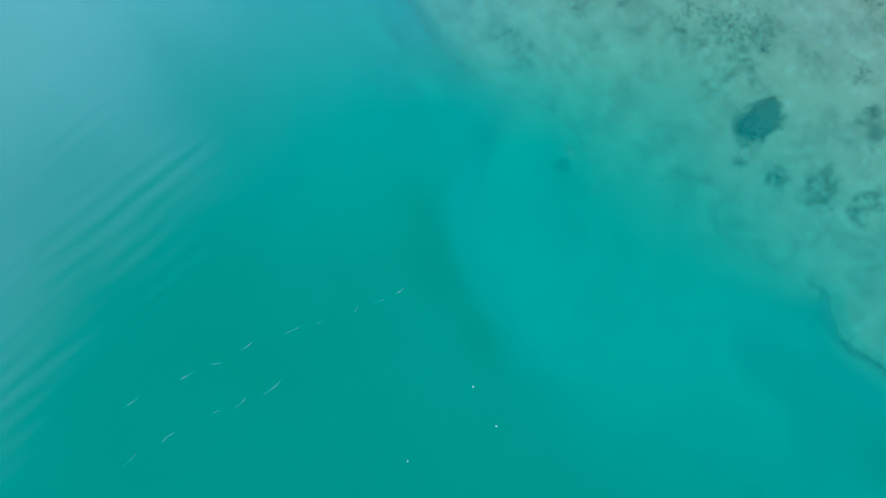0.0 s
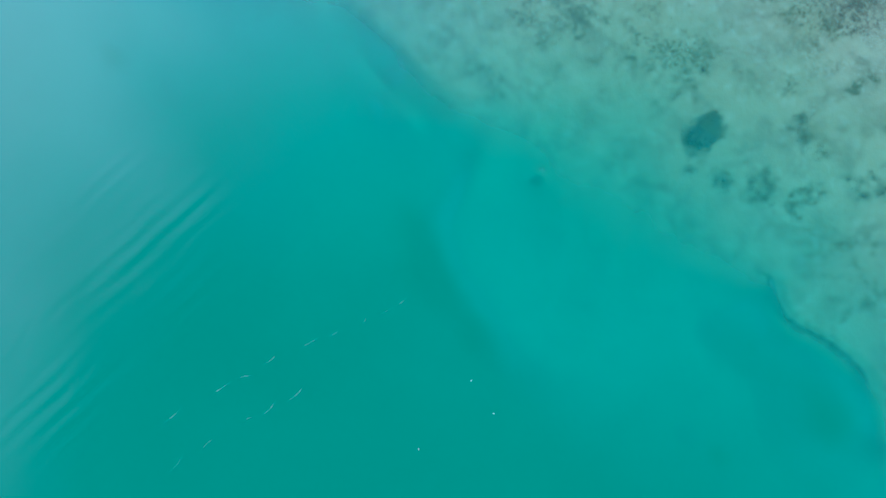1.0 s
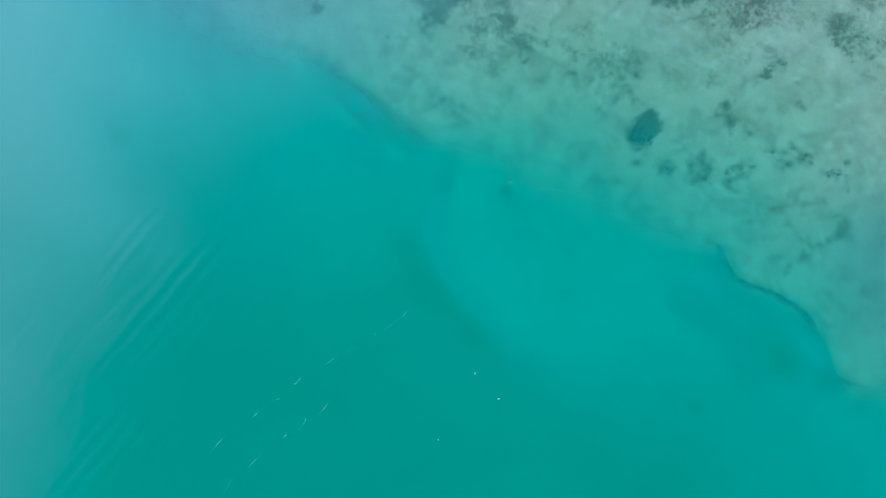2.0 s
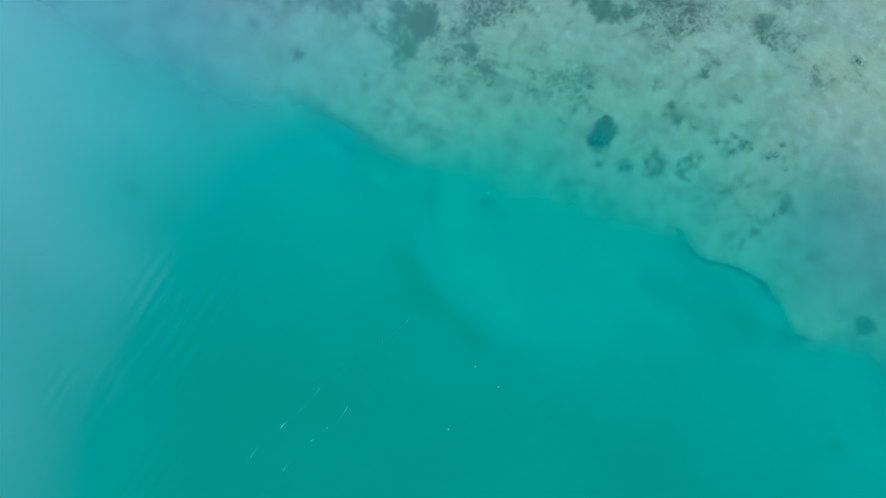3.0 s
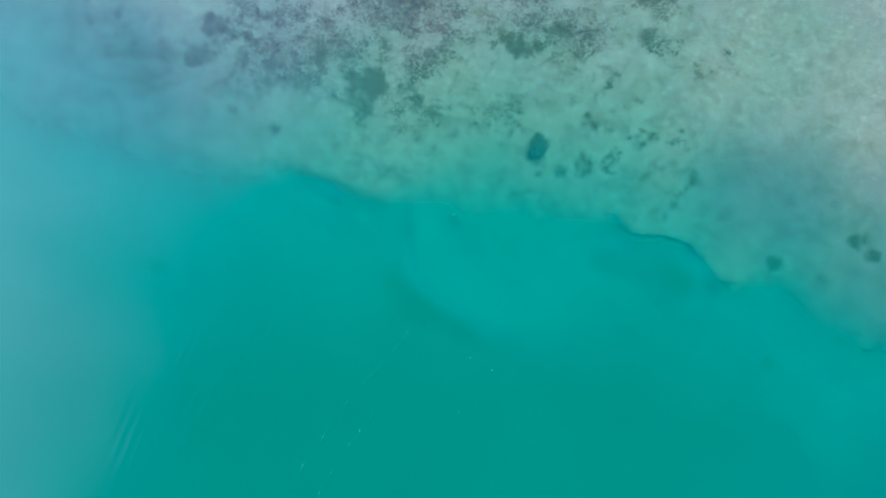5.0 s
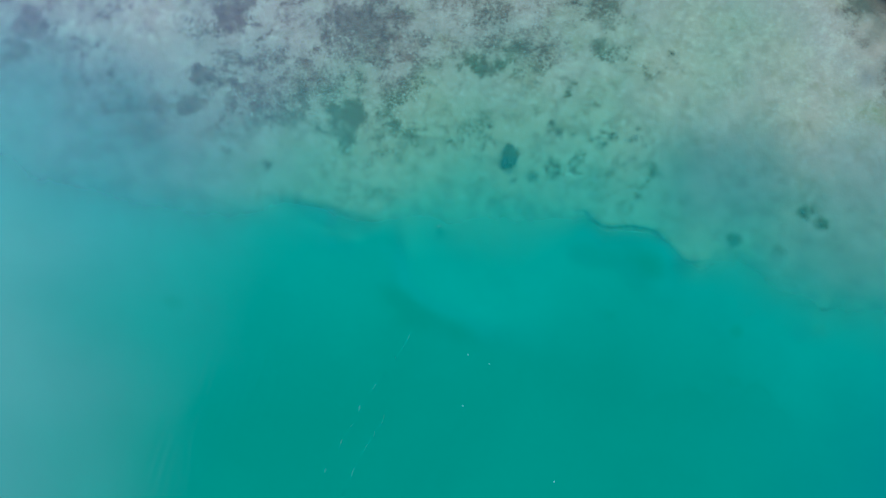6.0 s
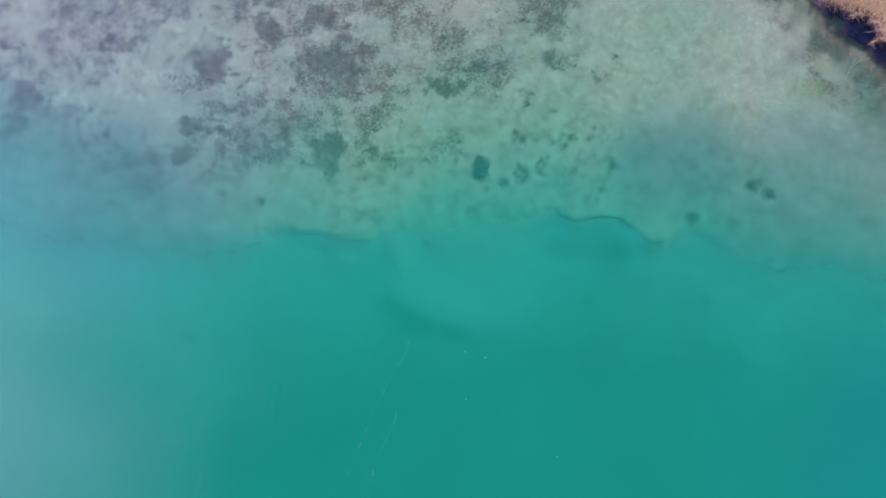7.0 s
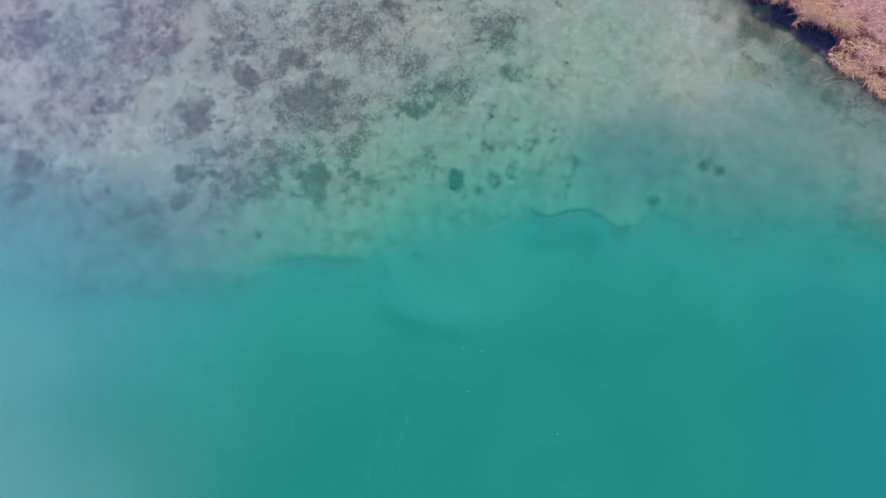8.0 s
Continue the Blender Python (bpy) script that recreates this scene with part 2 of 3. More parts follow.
def from_edge(x, y):
    """Metres from the rim of the shelf, positive towards the shore."""
    soft = smooth(np.abs(x - 6.0), 5.0, 9.0)
    wob = (fbm(x, y, 5.0, 4, 9) - 0.5) * (0.12 + 1.78 * soft)
    return y - sum(np.interp(x + d, EX, EY) for d in (-0.2, -0.1, 0, 0.1, 0.2)) / 5 + wob


def terrace(x, y):
    """1 on the middle terrace below the rim, 0 where the floor falls away at once."""
    side = (x + 10.4) * 0.55 + (y - 5.2) * 0.9
    ledge = np.where(x < -2.1, y - np.interp(x, [-10.6, -9.6, -9.1, -8.3, -7.0, -5.4, -3.8, -2.1], [6.6, 5.0, 3.6, 2.1, 1.5, 1.0, 0.7, 0.4]), y - 0.4 - (x + 2.1) * 0.12)
    width = 0.75 + np.clip((x + 3.2) * 0.45, 0, 5.0) + 2.0 * (1 - smooth(x, -9.8, -7.8))
    return smooth(ledge + (fbm(x, y, 2.5, 3, 3) - 0.5) * 0.8, -width, width * 0.6) * smooth(x + (fbm(x, y, 3.0, 3, 8) - 0.5) * 2.5, -13.0, -8.4) * (1 - 0.85 * smooth(x, -3.5, 6.0))


def height(x, y):
    s, land = from_edge(x, y), inland(x, y)
    crest = 1 - smooth(np.abs(x - 6.0), 4.0, 8.0)
    west = smooth(x, -42.0, -32.0) * (1 - smooth(x, -11.0, -6.0))
    shelf = 0.35 + (1.25 - 0.1 * crest - 0.32 * west) * 1.25 * np.exp(-np.logaddexp(0.0, np.clip(s, -40, 60)) / 5.2) + (fbm(x, y, 6.0, 4, 21) - 0.5) * 0.3
    shelf += 0.10 * np.exp(-(((x - PIT[0]) / PIT[2]) ** 2 + ((y - PIT[1]) / PIT[3]) ** 2) ** 1.4)
    shelf += (0.30 * smooth(-x, 22.0, 38.0) * (1 - smooth(y, 7.0, 17.0)) - 0.05 * smooth(x, 8.0, 14.0)) * smooth(s, -1.0, 3.0)
    near = smooth(-land, 0.0, 3.0)
    shelf = np.minimum(shelf, 0.16 + 0.38 * near + 3.0 * smooth(-land, 4.0, 17.0))
    crisp = 1 - smooth(np.abs(x - 5.8), 2.8, 7.6)
    crisp = np.maximum(crisp, (0.5 + 0.38 * smooth(x, -22.0, -17.5)) * smooth(x, -36.0, -23.0) * (1 - smooth(x, -11.5, -8.8)))
    width = 5.5 - 2.6 * crisp * (0.75 + 0.25 * terrace(x, y))
    drop = 1 - smooth(s, -width, 0.05 + 0.45 * width * (1 - crisp))
    ter = terrace(x, y)
    deep = (0.95 + 0.35 * crest) * ter + (1 - ter) * (2.1 + 0.8 * smooth(x, -1.0, 6.0)) + 0.32 * np.logaddexp(0.0, np.clip(-s, -30, 30)) * (1 - 0.5 * ter) + (fbm(x, y, 9.0, 3, 31) - 0.5) * 0.5
    step = 0.24 * (1 - smooth(s, -0.20, 0.02)) * (1 - smooth(np.abs(x - 6.0), 3.2, 5.0))
    z = -(shelf + step + drop * np.maximum(deep - step, 0.3))
    z = z * SEEN
    for k, spot in enumerate(DEEPS):
        z = z * (1 + (0.75 if k < 2 else 0.36) * patch(x, y, spot, 0.8, k, 2.4, -0.4, 1.7))
    for k, (spot, rise) in enumerate(MOUNDS):
        z = z * (1 - 0.55 * rise * patch(x, y, spot, 0.5, k, 1.6, 0.1, 1.4))
    grown_over = 1 - pocket(x, y)
    bank = 0.05 * smooth(land, 0.0, 0.3) + grown_over * (0.10 * smooth(land, 0.1, 0.5) + 0.38 * smooth(land, 0.5, 1.4)) + 0.03 * np.clip(land, 0, 12) + (fbm(x, y, 1.4, 3, 41) - 0.5) * (0.04 + 0.26 * grown_over * smooth(land, 0.2, 1.0))
    return np.where(land > 0, np.maximum(z, -0.2) * (1 - smooth(land, 0, 0.3)) + bank * smooth(land, 0, 0.2) + 0.03 * smooth(land, 0, 0.1), np.maximum(z, -12.0))


# beds of waterweed on the shelf: x, y, half length, half width
MEADOWS = [(-32.7, 18.4, 2.4, 1.2), (-39.6, 13.6, 2.1, 1.6), (-39.9, 11.2, 1.5, 1.2), (-40.2, 25.4, 2.3, 2.3), (-31.6, 26.7, 2.5, 2), (-27.7, 25, 1.7, 2),
           (-23.1, 23.2, 2.2, 1.5), (-19.6, 20.6, 3.1, 1.6), (-15.2, 18.6, 3.4, 1.4), (-13.6, 20.5, 1.8, 1.2), (-25.3, 17.8, 1.6, 1.9), (-18, 15.8, 1.4, 1.3),
           (-16.4, 12.1, 1.9, 1.6), (-25.2, 12.5, 2, 1.1), (-21.6, 11.9, 2.1, 0.9), (-26.8, 10.6, 1.2, 0.8), (-30.1, 9.3, 1.4, 0.8), (-6.8, 18.4, 1.7, 0.8),
           (-8.8, 26.4, 1.8, 1.2), (-36, 21.2, 2.8, 1.5), (-42.1, 17.8, 1, 0.7), (-17.3, 22.3, 1.9, 1.1), (-22.9, 14.6, 1.6, 1.1)]
# thin mottled growth around and between them
THIN_MEADOWS = [(-20.3, 13.6, 5.7, 3.6), (-30.6, 23.9, 4.7, 3.1), (-13.5, 24.9, 4.5, 3), (-0.9, 24.5, 2.7, 2.8), (-12, 12.1, 1.3, 1.2), (-38.3, 24.8, 5.6, 3.6),
                (-15.9, 17.9, 5.4, 2.7), (-29.6, 8.3, 2.2, 1.2), (-11.2, 7.3, 1.5, 0.8), (-9.2, 23, 3.7, 2.9), (-4.5, 20, 2.7, 2.2),
                (0.7, 20.9, 1.8, 0.9), (-32.5, 11.4, 0.7, 0.6), (-11.9, 15.4, 2.3, 1.9)]
# thin speckled growth
SPECKS = [(3.81, 12.15, 2.1, 1.8), (0.95, 22.98, 1.4, 1.1), (4.12, 20.42, 1.8, 1.3), (-11.41, 16.03, 3.7, 1.8), (-12.74, 10.82, 3.2, 1.8),
          (-6.1, 13.47, 2.2, 1.4)]
# single clumps of dark weed
CLUMPS = [(-3.62, 12.15, 0.6, 0.82), (-1.82, 11.4, 0.42, 0.44), (11.81, 10.43, 0.6, 0.55), (15.4, 13.09, 0.48, 0.43), (16.01, 13.25, 0.42, 0.32),
          (15.81, 12.68, 0.32, 0.26), (16.62, 12.68, 0.47, 0.44), (17.03, 12.53, 0.28, 0.32), (1.37, 14.63, 0.3, 0.22), (2.19, 14.52, 0.34, 0.22), (2.6, 15.09, 0.34, 0.3),
          (1.93, 15.29, 0.3, 0.16), (4.08, 15.96, 0.26, 0.22), (4.13, 15.34, 0.26, 0.22), (3.82, 15.09, 0.3, 0.2), (4.9, 15.04, 0.28, 0.22), (5.05, 21.49, 0.38, 0.32),
          (-19.73, 7.77, 0.4, 0.35), (-6.98, 6.4, 0.22, 0.19), (-3.04, 10.74, 0.25, 0.2), (-5.49, 13.91, 0.36, 0.22)]
CLUMPS_THIN = [(1.21, 16.88, 0.35, 0.3), (-1.5, 15.09, 0.4, 0.35), (-0.58, 12.07, 0.6, 0.4), (14.68, 10.33, 0.65, 0.42), (-0.58, 14.73, 0.65, 0.42),
               (-5.6, 13.19, 0.22, 0.17), (-8.77, 13.91, 0.3, 0.3), (12.63, 5.82, 0.5, 0.45), (12.53, 4.39, 0.28, 0.24), (-30.38, 9.51, 0.95, 0.6),
               (-34.68, 8.18, 0.28, 0.55), (-33.86, 3.16, 0.8, 0.9), (-32.73, 11.45, 0.28, 0.32), (-15.94, 8.69, 0.22, 0.17), (16.93, 7.46, 1.3, 0.22)]
# dark growth on the deeper floor
DEEPS = [(3.3, 7.3, 1.9, 1), (6.8, 7.7, 1.8, 0.9), (11.8, -1.8, 2.6, 1.5), (15.4, -1.6, 1.8, 2.2), (14.7, 1.1, 0.9, 0.7), (-8.7, 1.3, 1.6, 1.0), (-5.3, 0.2, 2.8, 1.0),
         (-15.2, 5.2, 3, 0.7), (23.6, -1.8, 1.2, 0.8)]
# overgrown humps and scoured hollows of the deeper floor, and how far they rise or fall
MOUNDS = [((-6.98, 6.4, 0.3, 0.26), 0.32), ((12.92, 5.82, 0.7, 0.5), 0.35), ((12.8, 4.55, 0.5, 0.45), -1.0), ((4.98, 3.52, 0.5, 0.4), -0.4), ((14.9, 1.0, 0.8, 0.65), -1.3), ((13.3, 1.5, 0.6, 0.45), -0.9), ((16.1, -0.2, 0.5, 0.6), -1.0), ((11.46, -1.3, 3, 1.3), -0.8), ((16.5, -1.5, 0.9, 0.8), -1.1),
          ((24.31, 5.4, 1.4, 1.3), 0.4), ((26.19, 4.04, 1.6, 0.6), 0.4), ((17.62, 5.82, 0.7, 0.5), 0.35), ((3.52, 7.49, 1.2, 0.9), 0), ((8.32, 7.6, 1.4, 0.7), 0), ((5.92, 8.64, 1.3, 0.5), 0),
          ((-23.03, -2.85, 0.9, 0.6), -0.6), ((22.53, -0.66, 1.1, 0.6), -0.5)]
# bare pale ridge of sand between the beds
RIDGE = [(-26.6, 21.6), (-24.7, 20.0), (-22.9, 18.6), (-22.1, 17.3), (-21.9, 15.8)]


def patch(x, y, spot, ragged=0.7, seed=0, grain=1.3, inner=0.7, outer=1.25):
    """How thickly a patch is grown over, with a ragged rim."""
    cx, cy, rx, ry = spot
    r = np.sqrt(((x - cx) / rx) ** 2 + ((y - cy) / ry) ** 2)
    return 1 - smooth(r + (fbm(x, y, grain, 3, 60 + seed) - 0.5) * 2 * ragged, inner, outer)


def axis(lo, hi, step, far):
    inner = np.arange(lo, hi + step / 2, step)
    out, gap = [], step
    while sum(out) < far:
        gap *= 1.35
        out.append(gap)
    reach = np.cumsum(out)
    return np.concatenate([lo - reach[::-1], inner, hi + reach])


GX, GY = axis(-50, 36, 0.17, 1500), axis(-22, 34, 0.14, 1500)
# finer along the sharp stretch of the rim
GX = np.sort(np.r_[GX[(GX < 1.6) | (GX > 10.8)], np.arange(1.65, 10.76, 0.07)])
GY = np.sort(np.r_[GY[(GY < 8.1) | (GY > 10.4)], np.arange(8.15, 10.36, 0.06)])
MX, MY = np.meshgrid(GX, GY)
MZ = height(MX, MY)
INLAND = inland(MX, MY)


def sheet(name, z, keep=None):
    """One surface over the whole plan; keep: which cells it has."""
    rows, cols = MX.shape
    co = np.stack([MX, MY, z], -1).reshape(-1, 3)
    i = np.arange(rows * cols).reshape(rows, cols)
    quads = np.stack([i[:-1, :-1], i[:-1, 1:], i[1:, 1:], i[1:, :-1]], -1)
    quads = quads.reshape(-1, 4) if keep is None else quads[keep]
    me = bpy.data.meshes.new(name)
    me.from_pydata(co.tolist(), [], quads.tolist())
    me.polygons.foreach_set("use_smooth", np.ones(len(quads), bool))
    return me


def paint(me, name, values):
    a = me.attributes.new(name, "FLOAT", "POINT")
    a.data.foreach_set("value", np.asarray(values, np.float32).ravel())


growth = np.zeros_like(MX)
WX, WY = MX + (fbm(MX, MY, 2.2, 4, 71) - 0.5) * 2.8, MY + (fbm(MX, MY, 2.2, 4, 72) - 0.5) * 2.2
broken = 0.68 + 0.36 * smooth(fbm(MX, MY, 1.3, 3, 73), 0.36, 0.58)
for k, spot in enumerate(MEADOWS):
    growth = np.maximum(growth, broken * patch(WX, WY, spot, 0.8, k, 1.9, 0.2, 1.6))
for k, spot in enumerate(THIN_MEADOWS):
    growth = np.maximum(growth, 0.66 * patch(WX, WY, spot, 0.7, k, 2.4, 0.3, 1.4))
for k, spot in enumerate(SPECKS):
    growth = np.maximum(growth, 0.40 * patch(MX, MY, spot, 0.8, k, 1.3, 0.3, 1.4))
for k, spot in enumerate(DEEPS):
    growth = np.maximum(growth, (0.95 if k < 5 else 0.5) * patch(MX, MY, spot, 0.7, k, 2.0, 0.2, 1.5))
for k, (spot, rise) in enumerate(MOUNDS):
    growth = np.maximum(growth, (1.7 * np.sqrt(patch(MX, MY, spot, 0.5, k, 1.6, 0.1, 1.4)) if rise > 0.3 else 1.25 * patch(MX, MY, spot, 0.5, k, 1.6, -0.1, 1.5)))
for k, spot in enumerate(CLUMPS + CLUMPS_THIN):
    wide = (spot[0], spot[1], spot[2] * 1.15, spot[3] * 1.15)
    if spot[2] * spot[3] > 0.2 and k < len(CLUMPS):
        growth = np.maximum(growth, 1.15 * patch(MX, MY, spot, 0.45, k, 0.5, 0.35, 1.45))
    else:
        growth = np.maximum(growth, (0.66 if k < len(CLUMPS) else 0.6) * patch(MX, MY, wide, 0.9, k, 0.5, 0.1, 1.5))
rim = from_edge(MX, MY)
# the drop-off's shaded face, painted as a dark line into the weed film
scarp_shade = (1 - smooth(np.abs(rim + 0.09), 0.02, 0.11)) * (0.55 + 0.45 * smooth(fbm(MX, MY, 1.6, 2, 95), 0.3, 0.6)) * (1 - smooth(np.abs(MX - 6.0), 2.8, 4.4))
silt = 0.85 * np.exp(-(((MX - PIT[0]) / PIT[2]) ** 2 + ((MY - PIT[1]) / PIT[3]) ** 2) ** 1.5)
region = smooth(rim, 0.6, 7.0) * smooth(-MX, -4.0, 8.0)
spread = np.maximum(0.18 + 0.36 * smooth(fbm(MX, MY, 3.2, 5, 77), 0.40, 0.66), 0.45 * smooth(fbm(MX, MY, 1.1, 4, 78), 0.50, 0.68)) * region
shallows = (0.9 - 0.4 * smooth(MX, 24.0, 27.0)) * smooth(INLAND, -6.0, -0.6) * smooth(fbm(MX, MY, 2.0, 4, 81), 0.25, 0.6)
ridge = np.interp(MY, [p[1] for p in RIDGE[::-1]], [p[0] for p in RIDGE[::-1]]) + (fbm(MX, MY, 1.5, 3, 79) - 0.5) * 0.8
growth *= 1 - 0.85 * (1 - smooth(np.abs(MX - ridge), 0.15, 0.75)) * smooth(MY, 15.4, 16.4) * (1 - smooth(MY, 21.0, 22.2))
growth = np.maximum(np.maximum(growth, 0.6 * scarp_shade), np.maximum(spread, shallows))
silt = np.maximum(silt, 0.95 * smooth(-MX, 14.0, 30.0) * (1 - smooth(rim + (fbm(MX, MY, 4.0, 4, 84) - 0.5) * 5, 5.0, 12.0)))
silt = np.maximum(silt, 0.75 * patch(MX, MY, (17.45, 22.3, 0.8, 1.1), 0.8, 5, 1.6, 0.0, 1.6))
silt = np.maximum(silt, 0.6 * smooth(MX + (fbm(MX, MY, 6.0, 3, 83) - 0.5) * 6, 10.0, 17.0) * smooth(rim, -1.0, 2.0) * (1 - smooth(MY, 16.0, 21.0)))

smudges = 0.55 * smooth(fbm(MX, MY, 0.9, 3, 91), 0.56, 0.70) * smooth(fbm(MX, MY, 4.0, 3, 92), 0.42, 0.6) * smooth(rim, 0.8, 3.0) * (1 - smooth(MX, 7.0, 11.0))
growth = np.maximum(growth, smudges)

ground_mesh = sheet("ground", MZ)
paint(ground_mesh, "growth", growth)
paint(ground_mesh, "silt", silt)
brown = 0.7 * patch(MX, MY, (17.7, 26.2, 0.9, 1.8), 0.8, 7, 1.4, 0.1, 1.5)
paint(ground_mesh, "peat", np.maximum(brown, 0.85 * smooth(INLAND + (fbm(MX, MY, 1.8, 4, 88) - 0.5) * 5, -4.2 - 2.6 * smooth(MX, 19.0, 22.5) + 4.6 * smooth(MX, 24.0, 27.0), 0.2 + 0.6 * smooth(MX, 24.0, 27.0))))
paint(ground_mesh, "green", 0.6 * np.maximum(patch(MX, MY, (18.7, 20.5, 1.5, 0.8), 0.9, 3, 1.2, 0.2, 1.3), 0.6 * patch(MX, MY, (19.2, 22.0, 0.9, 0.7), 0.9, 4, 1.2, 0.2, 1.3)))
murky = 0.28 * smooth(INLAND + (fbm(MX, MY, 2.6, 4, 86) - 0.5) * 4, -5.5, -1.0)
beige = 0.5 * patch(MX, MY, (9.0, 21.5, 10.0, 6.0), 0.8, 6, 3.0, 0.0, 1.5)
paint(ground_mesh, "olive", np.maximum(np.maximum(murky, beige), 0.68 * (1 - smooth(rim + (fbm(MX, MY, 5.0, 4, 85) - 0.5) * 8, 5.0, 13.0)) * smooth(MX, -26.0, -12.0)))
paint(ground_mesh, "land", smooth(INLAND, 0.4, 0.7))
near_pockets = smooth(MX, 18.6, 19.4) * (1 - smooth(MX, 24.6, 25.3))
bare = pocket(MX, MY) * smooth(INLAND, -0.8, 0.2)
ragged_shore = INLAND + (fbm(MX, MY, 0.7, 4, 98) - 0.5) * 0.9
# shadow-dark ground in the pockets and in a strip along the waterline
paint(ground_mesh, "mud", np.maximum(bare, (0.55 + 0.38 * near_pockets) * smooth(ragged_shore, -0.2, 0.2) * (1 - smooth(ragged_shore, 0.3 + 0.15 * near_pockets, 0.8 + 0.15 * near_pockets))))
# painted shade of the gaps, fading out further inland
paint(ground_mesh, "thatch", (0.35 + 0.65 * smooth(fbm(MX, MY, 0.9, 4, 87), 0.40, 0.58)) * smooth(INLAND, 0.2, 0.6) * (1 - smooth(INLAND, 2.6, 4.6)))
ground_mesh.materials.append(GROUND)
tagged(new("ground", ground_mesh), "pale marl lake floor with a drop-off, rising to a grassy bank", "ground", kind="structure")

wet = MZ < 0.05
cells = wet[:-1, :-1] | wet[1:, :-1] | wet[:-1, 1:] | wet[1:, 1:]
water_mesh = sheet("water", np.zeros_like(MZ), cells)
paint(water_mesh, "depth", np.clip(-MZ / SEEN, 0.0, 14.0))
water_mesh.materials.append(WATER)
lake = tagged(new("water", water_mesh), "calm milky turquoise lake water with faint ripples", "water", kind="structure")
lake.visible_shadow = False  # clear to daylight


# ---- plants ----
def floor_at(x, y):
    return float(height(np.array([float(x)]), np.array([float(y)]))[0])


def blades(rng, roots, count, length, width, rise, parts=2, droop=0.0, lean=None, curl=0.5):
    """Tapered strips that fan out from each root. rise: tilt above the level at the foot, in radians; droop: how far it bends down along the strip."""
    n = len(roots) * count
    foot = np.repeat(roots, count, 0) + np.c_[rng.normal(0, 0.05, (n, 2)), np.zeros(n)]
    way = rng.uniform(0, 2 * np.pi, n) if lean is None else rng.normal(lean[0], lean[1], n)
    tilt = rng.uniform(rise[0], rise[1], n)
    size = rng.uniform(length[0], length[1], n)
    wide = rng.uniform(width[0], width[1], n)
    turn = rng.normal(0, curl, n) / parts
    side = np.c_[-np.sin(way), np.cos(way), rng.normal(0, 0.3, n)]
    pos, rows = foot.copy(), []
    for k in range(parts + 1):
        taper = (1 - (k / parts) ** 1.6) * 0.9 + 0.1
        rows += [pos - side * (wide * taper / 2)[:, None], pos + side * (wide * taper / 2)[:, None]]
        a, h = tilt - droop * k / parts, way + turn * k
        pos = pos + np.c_[np.cos(a) * np.cos(h), np.cos(a) * np.sin(h), np.sin(a)] * (size / parts)[:, None]
    co = np.stack(rows, 1).reshape(-1, 3)
    base = np.arange(n)[:, None] * (2 * (parts + 1))
    faces = np.concatenate([base + np.array([2 * k, 2 * k + 1, 2 * k + 3, 2 * k + 2]) for k in range(parts)])
    return co, faces


def strip_mesh(name, co, faces, mat):
    me = bpy.data.meshes.new(name)
    me.from_pydata(co.tolist(), [], faces.tolist())
    me.materials.append(mat)
    return me


def grown(rng, spot, per_metre, ragged, seed, grain=0.9, gaps=0.0, swell=1.3):
    """Rooting points inside a patch, thinned by its ragged density."""
    cx, cy, rx, ry = spot
    n = int(per_metre * 4 * rx * ry * 2.6)
    x, y = rng.uniform(cx - 1.6 * rx, cx + 1.6 * rx, n), rng.uniform(cy - 1.6 * ry, cy + 1.6 * ry, n)
    d = patch(x, y, spot, ragged, seed, swell) * smooth(fbm(x, y, grain, 4, 90), gaps, gaps + 0.25)
    ok = rng.uniform(0, 1, n) < d
    x, y = x[ok], y[ok]
    return np.c_[x, y, height(x, y) - 0.02]


def weed_bed(rng, spot, seed):
    roots = grown(rng, spot, 16, 1.3, seed, 0.7, 0.38, 1.8)
    co, faces = blades(rng, roots, 5, (0.06, 0.16), (0.012, 0.035), (0.0, 0.4), 2, 0.3)
    return strip_mesh("weed_bed", co, faces, MEADOW)


rng = np.random.default_rng(4)
for k, spot in enumerate(MEADOWS):
    tagged(new("weed_bed", weed_bed(rng, spot, k)), "ragged purple-brown waterweed bed on the pale lake floor", "waterweed", "weed beds on the shelf", "stuff")


